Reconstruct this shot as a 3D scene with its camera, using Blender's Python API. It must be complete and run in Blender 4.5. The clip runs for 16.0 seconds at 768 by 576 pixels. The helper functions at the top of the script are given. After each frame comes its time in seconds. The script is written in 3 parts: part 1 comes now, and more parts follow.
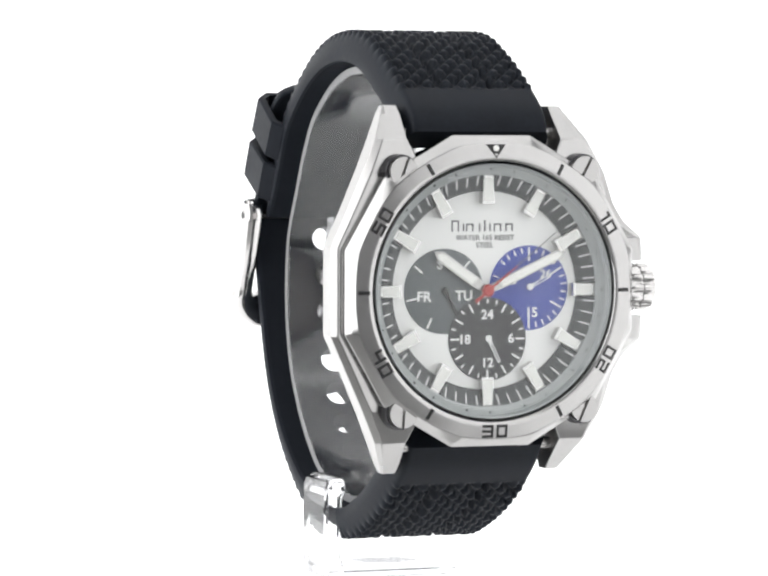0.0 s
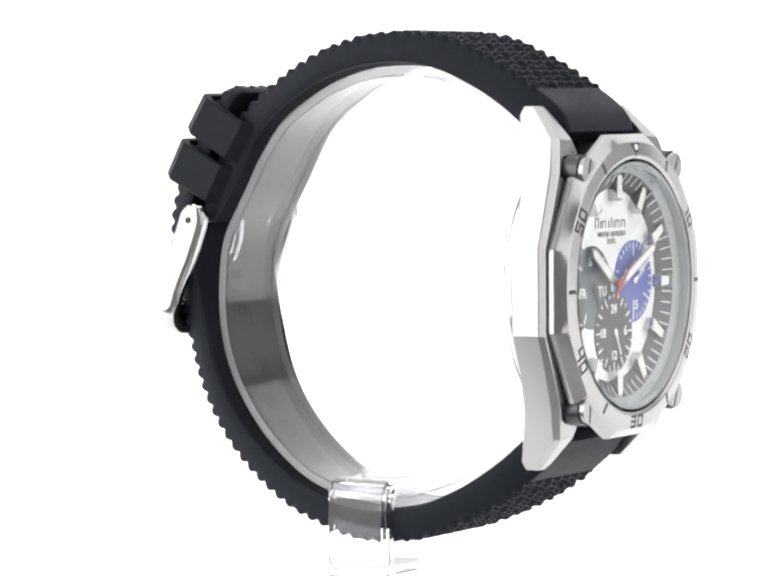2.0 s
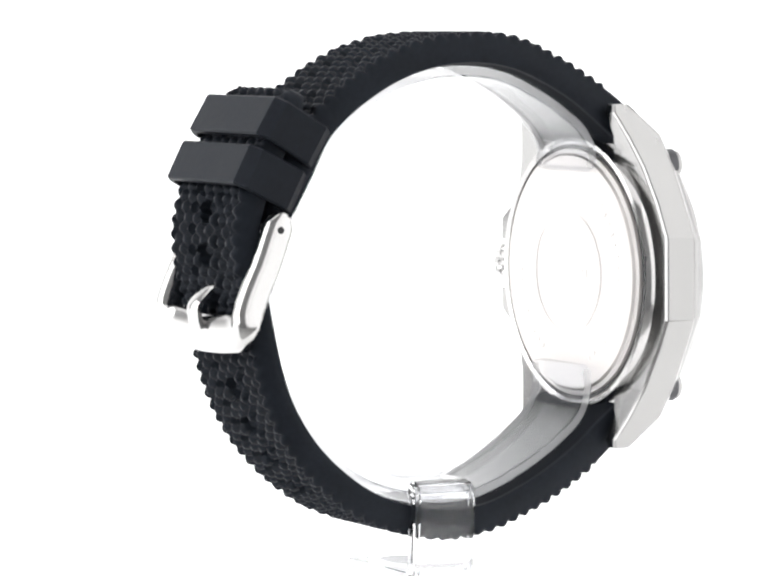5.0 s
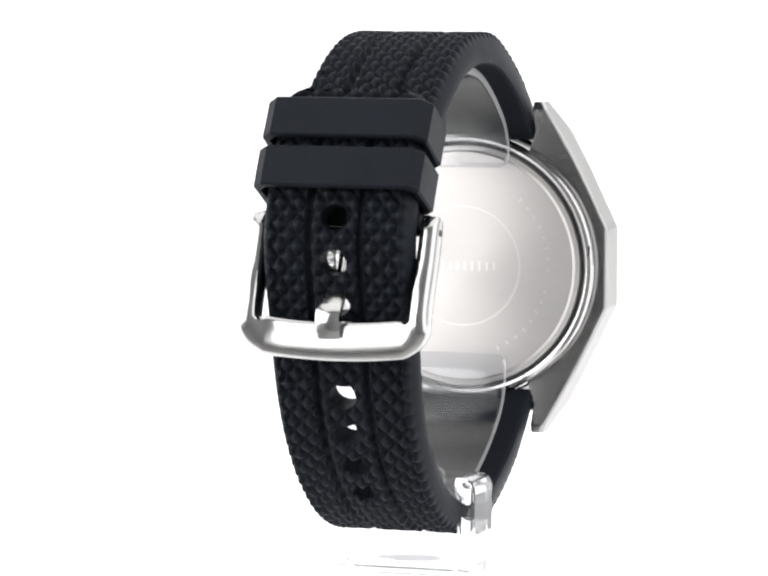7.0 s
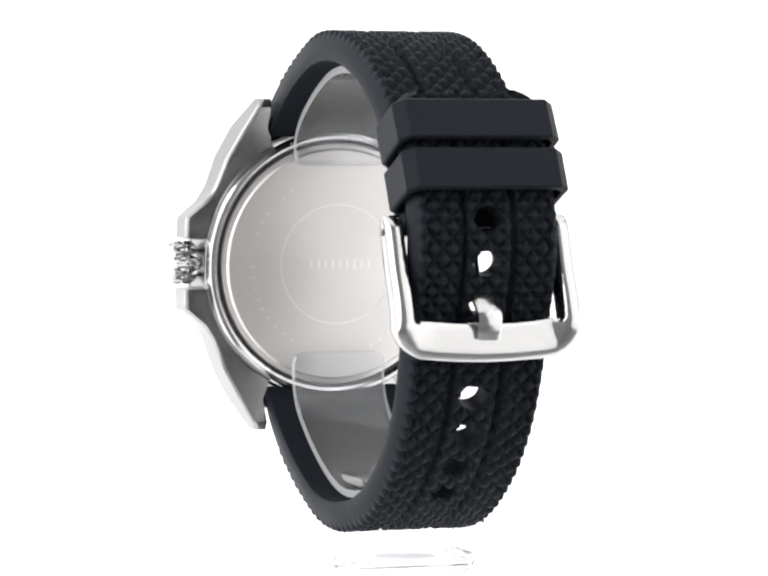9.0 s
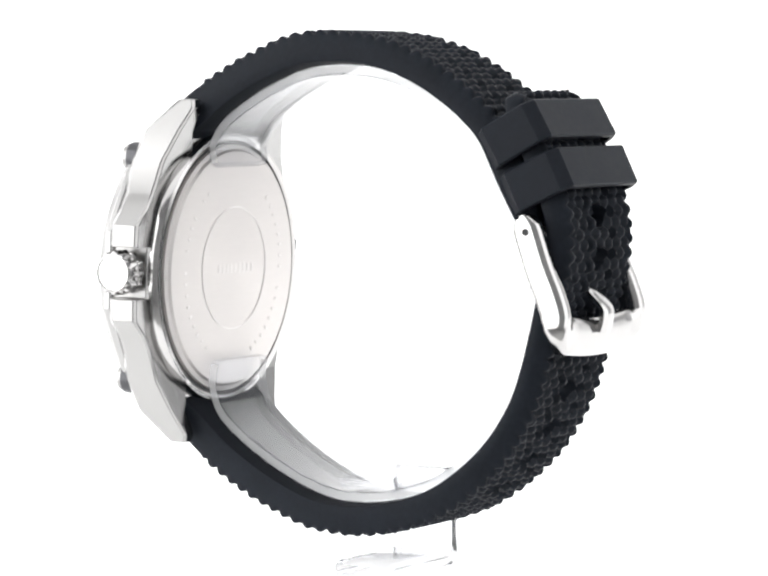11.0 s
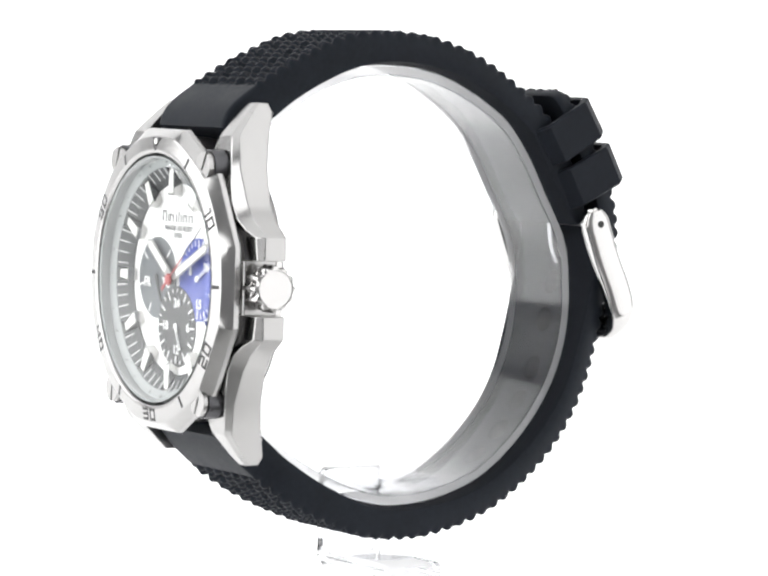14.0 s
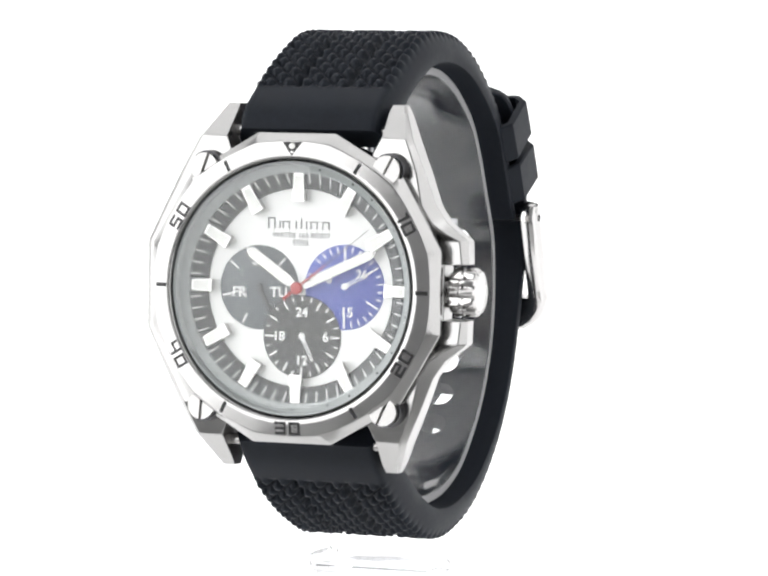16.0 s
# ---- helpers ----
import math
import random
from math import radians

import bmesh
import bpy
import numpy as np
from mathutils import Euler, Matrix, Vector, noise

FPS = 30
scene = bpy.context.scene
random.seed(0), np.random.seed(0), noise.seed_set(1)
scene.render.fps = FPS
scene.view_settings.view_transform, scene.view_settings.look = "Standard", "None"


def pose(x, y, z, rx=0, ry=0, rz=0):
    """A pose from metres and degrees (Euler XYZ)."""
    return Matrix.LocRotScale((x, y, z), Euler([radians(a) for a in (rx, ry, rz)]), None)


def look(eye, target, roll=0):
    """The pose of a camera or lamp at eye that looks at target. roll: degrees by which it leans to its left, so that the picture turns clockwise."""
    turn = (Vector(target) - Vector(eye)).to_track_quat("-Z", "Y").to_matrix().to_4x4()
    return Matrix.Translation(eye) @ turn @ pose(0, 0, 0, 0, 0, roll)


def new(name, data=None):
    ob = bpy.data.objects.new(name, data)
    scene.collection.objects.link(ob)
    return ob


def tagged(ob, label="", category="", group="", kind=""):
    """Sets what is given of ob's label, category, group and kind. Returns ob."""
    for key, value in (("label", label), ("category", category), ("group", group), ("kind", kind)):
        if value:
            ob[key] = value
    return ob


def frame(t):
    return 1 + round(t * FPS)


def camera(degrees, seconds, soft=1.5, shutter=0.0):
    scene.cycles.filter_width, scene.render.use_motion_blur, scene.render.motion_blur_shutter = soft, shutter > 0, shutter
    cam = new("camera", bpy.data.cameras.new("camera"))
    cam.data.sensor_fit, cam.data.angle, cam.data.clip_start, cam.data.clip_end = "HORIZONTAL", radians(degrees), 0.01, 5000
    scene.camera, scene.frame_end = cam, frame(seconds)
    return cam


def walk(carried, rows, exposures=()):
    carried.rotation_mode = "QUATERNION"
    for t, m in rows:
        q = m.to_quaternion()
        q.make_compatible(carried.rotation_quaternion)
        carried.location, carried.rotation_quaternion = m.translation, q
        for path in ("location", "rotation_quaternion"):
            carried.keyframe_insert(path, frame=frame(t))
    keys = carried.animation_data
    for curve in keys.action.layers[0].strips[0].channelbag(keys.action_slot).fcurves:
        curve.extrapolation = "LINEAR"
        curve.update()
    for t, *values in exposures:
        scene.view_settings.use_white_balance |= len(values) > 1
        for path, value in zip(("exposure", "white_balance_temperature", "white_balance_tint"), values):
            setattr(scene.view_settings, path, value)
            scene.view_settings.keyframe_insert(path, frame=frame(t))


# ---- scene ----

MM = 0.00105          # one modelling unit, in metres
GROUND = 44.3         # height of the turning axis' origin above the table, in units

# ---- camera: it stands still on a tripod ----
cam = camera(11.822, 16.0, soft=2.5)
EYE = pose(-0.00248, -0.55898, 0.07898, 86.339, -0.635, 0.0)
walk(cam, [(0, EYE), (16, EYE)])

# ---- light: a white product studio with softboxes and a sweep given its own glow ----
world = bpy.data.worlds.new("studio_dim")
scene.world = world
world.use_nodes = True
world.node_tree.nodes["Background"].inputs[0].default_value = (0.93, 0.96, 1.0, 1)
world.node_tree.nodes["Background"].inputs[1].default_value = 0.12


def softbox(name, eye, target, w, h, watts, color=(1, 1, 1)):
    data = bpy.data.lights.new(name, "AREA")
    data.shape, data.size, data.size_y = "RECTANGLE", w, h
    data.energy, data.color = watts, color
    ob = new(name, data)
    ob.matrix_world = look(eye, target)
    return ob


softbox("softbox_left", (-0.72, -0.21, 0.22), (0, 0, 0.08), 1.35, 0.95, 11.5)
softbox("softbox_right", (0.62, -0.27, 0.25), (0, 0, 0.10), 0.98, 1.1, 4.7)
softbox("softbox_top", (0, -0.02, 0.70), (0, 0, 0.04), 1.0, 0.8, 2.7)


# ---- materials ----
def material(name, color, rough=0.5, metal=0.0, spec=0.5):
    m = bpy.data.materials.new(name)
    m.use_nodes = True
    b = m.node_tree.nodes["Principled BSDF"]
    b.inputs["Base Color"].default_value = (*color, 1)
    b.inputs["Roughness"].default_value = rough
    b.inputs["Metallic"].default_value = metal
    b.inputs["Specular IOR Level"].default_value = spec
    return m


def grain(m, scale, amount, rough_var=0.0, bump=0.0, stretch=(1, 1, 1), detail=4.0):
    """Two scales of noise on the colour and roughness, and a fine bump."""
    nt = m.node_tree
    b = nt.nodes["Principled BSDF"]
    co = nt.nodes.new("ShaderNodeTexCoord")
    mp = nt.nodes.new("ShaderNodeMapping")
    mp.inputs["Scale"].default_value = stretch
    nt.links.new(co.outputs["Object"], mp.inputs["Vector"])
    fine, broad = nt.nodes.new("ShaderNodeTexNoise"), nt.nodes.new("ShaderNodeTexNoise")
    fine.inputs["Scale"].default_value, broad.inputs["Scale"].default_value = scale, scale / 9
    fine.inputs["Detail"].default_value = detail
    for n in (fine, broad):
        nt.links.new(mp.outputs["Vector"], n.inputs["Vector"])
    add = nt.nodes.new("ShaderNodeMath")
    add.operation = "ADD"
    nt.links.new(fine.outputs["Fac"], add.inputs[0])
    nt.links.new(broad.outputs["Fac"], add.inputs[1])
    col = b.inputs["Base Color"].default_value[:3]
    r = nt.nodes.new("ShaderNodeMapRange")
    r.inputs["From Min"].default_value, r.inputs["From Max"].default_value = 0.6, 1.4
    r.inputs["To Min"].default_value, r.inputs["To Max"].default_value = 1 - amount, 1 + amount
    nt.links.new(add.outputs[0], r.inputs["Value"])
    v = nt.nodes.new("ShaderNodeVectorMath")
    v.operation = "SCALE"
    v.inputs[0].default_value = col
    nt.links.new(r.outputs["Result"], v.inputs["Scale"])
    nt.links.new(v.outputs["Vector"], b.inputs["Base Color"])
    if rough_var:
        q = nt.nodes.new("ShaderNodeMapRange")
        base = b.inputs["Roughness"].default_value
        q.inputs["From Min"].default_value, q.inputs["From Max"].default_value = 0.6, 1.4
        q.inputs["To Min"].default_value, q.inputs["To Max"].default_value = base - rough_var, base + rough_var
        nt.links.new(add.outputs[0], q.inputs["Value"])
        nt.links.new(q.outputs["Result"], b.inputs["Roughness"])
    if bump:
        bp = nt.nodes.new("ShaderNodeBump")
        bp.inputs["Strength"].default_value, bp.inputs["Distance"].default_value = bump, 0.00004
        nt.links.new(fine.outputs["Fac"], bp.inputs["Height"])
        nt.links.new(bp.outputs["Normal"], b.inputs["Normal"])
    return m


def glass(name, color, ior, rough):
    m = material(name, color, rough)
    b = m.node_tree.nodes["Principled BSDF"]
    b.inputs["Transmission Weight"].default_value = 1.0
    b.inputs["IOR"].default_value = ior
    return m


def thin_clear(name, tint, facing_gloss, rough, graze=0.95):
    """A thin clear sheet: see-through, with gloss that grows towards grazing view."""
    m = bpy.data.materials.new(name)
    m.use_nodes = True
    nt = m.node_tree
    nt.nodes.remove(nt.nodes["Principled BSDF"])
    out = nt.nodes["Material Output"]
    clear, gloss, mix, lw, power, grow = (nt.nodes.new("ShaderNode" + k) for k in ("BsdfTransparent", "BsdfGlossy", "MixShader", "LayerWeight", "Math", "Math"))
    clear.inputs[0].default_value = (*tint, 1)
    gloss.inputs["Roughness"].default_value = rough
    lw.inputs["Blend"].default_value = 0.5
    power.operation, power.inputs[1].default_value = "POWER", 4.0
    grow.operation = "MULTIPLY_ADD"
    grow.inputs[1].default_value, grow.inputs[2].default_value = graze - facing_gloss, facing_gloss
    nt.links.new(lw.outputs["Facing"], power.inputs[0])
    nt.links.new(power.outputs[0], grow.inputs[0])
    nt.links.new(grow.outputs[0], mix.inputs[0])
    nt.links.new(clear.outputs[0], mix.inputs[1])
    nt.links.new(gloss.outputs[0], mix.inputs[2])
    nt.links.new(mix.outputs[0], out.inputs[0])
    return m


STEEL = grain(material("polished_steel", (0.41, 0.406, 0.402), 0.20, 1.0), 900, 0.04, 0.03, 0.05)
SATIN = grain(material("brushed_steel", (0.41, 0.405, 0.40), 0.28, 1.0), 260, 0.015, 0.01, 0.0, (1, 1, 0.3), 2.0)
BACK = grain(material("brushed_case_back", (0.70, 0.675, 0.66), 0.55, 1.0), 2000, 0.03, 0.04, 0.06, (0.12, 1, 1))
CHROME = grain(material("bright_chrome", (0.54, 0.533, 0.527), 0.14, 1.0), 700, 0.03, 0.02, 0.03)
back_nodes = BACK.node_tree
spun = back_nodes.nodes.new("ShaderNodeTangent")
spun.direction_type, spun.axis = "RADIAL", "Y"
back_nodes.links.new(spun.outputs[0], back_nodes.nodes["Principled BSDF"].inputs["Tangent"])
back_nodes.nodes["Principled BSDF"].inputs["Anisotropic"].default_value = 0.45
# steel darkened to carry the shade in the gaps round the screws
SHADED_RECESS = grain(material("shaded_recess_steel", (0.09, 0.09, 0.095), 0.35, 1.0), 900, 0.1, 0.05)
RUBBER = grain(material("black_rubber", (0.0098, 0.0121, 0.0168), 0.52, 0.0, 0.10), 1500, 0.22, 0.06, 0.25)
RUBBER_SMOOTH = grain(material("smooth_black_rubber", (0.0100, 0.0122, 0.0170), 0.48, 0.0, 0.10), 1100, 0.15, 0.05, 0.12)
RUBBER_INNER = grain(material("polished_black_rubber", (0.0110, 0.0128, 0.0165), 0.6, 0.0, 0.03), 900, 0.12, 0.03, 0.03)
GASKET = material("dark_gasket", (0.03, 0.03, 0.032), 0.45)
ACRYLIC = glass("clear_acrylic", (0.93, 0.935, 0.95), 1.49, 0.03)
CRYSTAL = thin_clear("mineral_crystal", (0.985, 0.995, 0.99), 0.072, 0.03)
CUFF = thin_clear("clear_cuff_plastic", (0.96, 0.965, 0.975), 0.05, 0.08)
SHEET = thin_clear("clear_acrylic_sheet", (0.97, 0.972, 0.98), 0.04, 0.04)
FROST = material("cut_plastic_edge", (0.95, 0.955, 0.96), 0.35)
FROST.node_tree.nodes["Principled BSDF"].inputs["Alpha"].default_value = 0.36
SILVER = grain(material("silver_dial", (0.92, 0.92, 0.91), 0.45, 0.0), 1800, 0.03, 0.05, 0.08)
TRACK = grain(material("charcoal_minute_track", (0.045, 0.049, 0.052), 0.45), 1500, 0.12, 0.05)
REHAUT = grain(material("grey_flange", (0.39, 0.41, 0.41), 0.4, 0.1), 1500, 0.1, 0.05)
GREY = grain(material("grey_subdial", (0.105, 0.118, 0.128), 0.45), 1600, 0.1, 0.05)
BLUE = grain(material("blue_subdial", (0.045, 0.075, 0.40), 0.42), 1600, 0.1, 0.05)
BLACK = grain(material("black_subdial", (0.022, 0.022, 0.025), 0.45), 1600, 0.1, 0.05)
WHITE = grain(material("white_print", (0.88, 0.88, 0.88), 0.5), 900, 0.03)
LUME = grain(material("pale_lume", (0.86, 0.86, 0.83), 0.45), 1200, 0.05, 0.05)
RED = material("red_lacquer", (0.40, 0.03, 0.028), 0.4)
INK = material("black_ink", (0.008, 0.008, 0.009), 0.45)
GREY_INK = material("grey_ink", (0.10, 0.10, 0.105), 0.5)
# lighter than the case back: the engraving's glint is put into its colour
ENGRAVE = material("engraved_glint", (0.78, 0.76, 0.75), 0.38, 1.0)
GLOW_PAPER = grain(material("glowing_white_sweep", (0.86, 0.86, 0.86), 0.5), 40, 0.01, 0.03)
FLOOR = grain(material("pale_studio_floor", (0.72, 0.72, 0.71), 0.6), 12, 0.04, 0.05)
# added wall behind the camera, out of view, darker for the steel's reflections
DARKER_WALL = grain(material("darker_unseen_wall", (0.42, 0.42, 0.425), 0.9), 20, 0.1, 0.03)
WALL = grain(material("studio_wall_paint", (0.66, 0.66, 0.665), 0.8), 12, 0.05, 0.05)


# ---- mesh helpers ----
def part(name, bm, mat, parent, label="", angle=32):
    """Links a bmesh (in units) as one mesh object under a thing."""
    bmesh.ops.recalc_face_normals(bm, faces=bm.faces[:])
    me = bpy.data.meshes.new(name)
    bm.to_mesh(me)
    bm.free()
    me.transform(Matrix.Scale(MM, 4))
    return finish(name, me, mat, parent, label, angle)


def finish(name, me, mat, parent, label="", angle=32):
    me.shade_smooth()
    me.set_sharp_from_angle(angle=radians(angle))
    if not me.materials:
        me.materials.append(mat)
    ob = new(name, me)
    ob.parent = parent
    if label:
        tagged(ob, label)
    return ob


def thing(name, label, category, kind=""):
    return tagged(new(name), label, category, "", kind)


def loft(bm, rings, close=True, caps=True):
    """Quads between rings of equally many points."""
    vs = [[bm.verts.new(p) for p in r] for r in rings]
    n = len(vs[0])
    for a, b in zip(vs, vs[1:]):
        for i in range(n if close else n - 1):
            j = (i + 1) % n
            bm.faces.new((a[i], a[j], b[j], b[i]))
    if caps:
        bm.faces.new(vs[0])
        bm.faces.new(vs[-1])
    return bm


def lathe(profile, n=96, cx=0.0, cz=0.0):
    """A turned form round the watch's face axis; profile of (radius, y)."""
    bm = bmesh.new()
    rings = []
    for r, y in profile:
        rr = max(r, 0.0001)
        rings.append([(cx + rr * math.sin(2 * math.pi * i / n), y, cz + rr * math.cos(2 * math.pi * i / n)) for i in range(n)])
    loft(bm, rings, True, False)
    bmesh.ops.remove_doubles(bm, verts=bm.verts[:], dist=0.0005)
    return bm


def prism(points, y0, y1, bevel=0.0):
    """A flat plate on the face: an outline of (x, z) between two depths."""
    bm = bmesh.new()
    loft(bm, [[(x, y0, z) for x, z in points], [(x, y1, z) for x, z in points]])
    if bevel:
        front = [e for e in bm.edges if all(abs(v.co.y - min(y0, y1)) < 1e-6 for v in e.verts)]
        bmesh.ops.bevel(bm, geom=front, offset=bevel, segments=1, affect="EDGES")
    return bm


def bar(x0, z0, x1, z1, w0, w1, y0, y1, bevel=0.0):
    """A straight tapered plate on the face from one point to another."""
    d = Vector((x1 - x0, z1 - z0)).normalized()
    n = Vector((-d.y, d.x))
    pts = [(x0 + n.x * w0 / 2, z0 + n.y * w0 / 2), (x0 - n.x * w0 / 2, z0 - n.y * w0 / 2),
           (x1 - n.x * w1 / 2, z1 - n.y * w1 / 2), (x1 + n.x * w1 / 2, z1 + n.y * w1 / 2)]
    return prism(pts, y0, y1, bevel)


def polar(a, r, cx=0.0, cz=0.0):
    return cx + r * math.sin(radians(a)), cz + r * math.cos(radians(a))


def box(c, s, bevel=0.0, segments=2):
    bm = bmesh.new()
    bmesh.ops.create_cube(bm, size=1.0)
    for v in bm.verts:
        v.co = Vector((c[i] + v.co[i] * s[i] for i in range(3)))
    if bevel:
        bmesh.ops.bevel(bm, geom=bm.edges[:], offset=bevel, segments=segments, affect="EDGES")
    return bm


def merge(*bms):
    out = bmesh.new()
    for b in bms:
        me = bpy.data.meshes.new("tmp")
        b.to_mesh(me)
        b.free()
        out.from_mesh(me)
        bpy.data.meshes.remove(me)
    return out


def lettering(name, text, size, x, z, y, turn, mat, parent, stretch=1.0, bold=0.0):
    """Words or figures printed on the face, turned clockwise by degrees."""
    cu = bpy.data.curves.new(name, "FONT")
    cu.body, cu.size, cu.align_x, cu.align_y = text, size, "CENTER", "CENTER"
    cu.extrude, cu.offset, cu.resolution_u = 0.03, bold, 3
    ob = bpy.data.objects.new(name, cu)
    scene.collection.objects.link(ob)
    me = bpy.data.meshes.new_from_object(ob.evaluated_get(bpy.context.evaluated_depsgraph_get()))
    bpy.data.objects.remove(ob)
    bpy.data.curves.remove(cu)
    me.transform(Matrix.Scale(MM, 4) @ pose(x, y, z, 90, 0, 0) @ pose(0, 0, 0, 0, 0, -turn) @ Matrix.Diagonal((stretch, 1, 1, 1)))
    me.materials.clear()
    return finish(name, me, mat, parent)


def spline(points, step):
    """A smooth curve through (y, z, ...) points, at even steps of its length."""
    p = np.array(points, float)
    q = np.vstack([2 * p[0] - p[1], p, 2 * p[-1] - p[-2]])
    out = []
    for i in range(1, len(q) - 2):
        for u in np.linspace(0, 1, 24, endpoint=False):
            a, b, c, d = q[i - 1:i + 3]
            out.append(0.5 * (2 * b + (c - a) * u + (2 * a - 5 * b + 4 * c - d) * u * u + (3 * b - a - 3 * c + d) * u ** 3))
    out = np.array(out + [p[-1]])
    s = np.concatenate([[0], np.cumsum(np.linalg.norm(np.diff(out[:, :2], axis=0), axis=1))])
    t = np.linspace(0, s[-1], max(int(s[-1] / step), 2) + 1)
    return t, np.stack([np.interp(t, s, out[:, k]) for k in range(out.shape[1])], 1)


def normals(c):
    d = np.gradient(c[:, :2], axis=0)
    d /= np.linalg.norm(d, axis=1)[:, None]
    return d, np.stack([-d[:, 1], d[:, 0]], 1)


# ---- the table, the sweep and the studio round them ----
def studio():
    bm = bmesh.new()
    rows = [(-0.035, -0.03), (-0.04, -0.006), (-0.035, 0.0), (0.55, 0.0)]
    rows += [(0.55 + 0.35 * math.sin(a), 0.35 - 0.35 * math.cos(a)) for a in np.linspace(0.1, math.pi / 2, 12)]
    rows += [(0.9, 1.75)]
    loft(bm, [[(x, y, z) for x in np.linspace(-1.2, 1.2, 9)] for y, z in rows], False, False)
    me = bpy.data.meshes.new("backdrop")
    bm.to_mesh(me)
    bm.free()
    ob = tagged(finish("backdrop", me, GLOW_PAPER, None), "seamless white studio sweep with an added glow, table and background in one", "backdrop", "", "structure")
    # emission added to the sweep keeps table and background pure white
    glow = GLOW_PAPER.node_tree.nodes["Principled BSDF"]
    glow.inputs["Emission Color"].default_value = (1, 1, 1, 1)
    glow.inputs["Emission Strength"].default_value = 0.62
    for name, c, s in (("wall_west", (-1.34, -0.15, 0.5), (0.06, 2.4, 2.6)), ("wall_east", (1.34, -0.15, 0.5), (0.06, 2.4, 2.6)),
                       ("wall_south", (0, -1.4, 0.5), (2.6, 0.06, 2.6)), ("ceiling", (0, -0.15, 1.83), (2.8, 2.6, 0.06)),
                       ("floor", (0, -0.15, -0.79), (2.8, 2.6, 0.06))):
        b = box(c, s)
        me = bpy.data.meshes.new(name)
        b.to_mesh(me)
        b.free()
        tagged(finish(name, me, {"floor": FLOOR, "wall_south": DARKER_WALL}.get(name, WALL), None), ("unseen darker grey studio " if name == "wall_south" else "plain grey painted studio ") + (name if name in ("ceiling", "floor") else "wall"), "wall", "", "structure")


# ---- the watch ----
def side_body(sign, stations):
    """One flank of the case with its two lugs, lofted from 6 to 12 o'clock; its outer face leans in towards the back."""
    bm = bmesh.new()
    rings = []
    for z, xi, xo, yb, yf, ch in stations:
        lean = 0.10 * (yb + 35.5)
        rings.append([(sign * x, y, z) for x, y in ((xi, yb), (xo - lean - 0.5, yb), (xo - lean, yb - 0.35), (xo - 0.10 * (yf + ch + 35.5), yf + ch), (xo - ch * 1.15, yf), (xi, yf))])
    return loft(bm, rings)


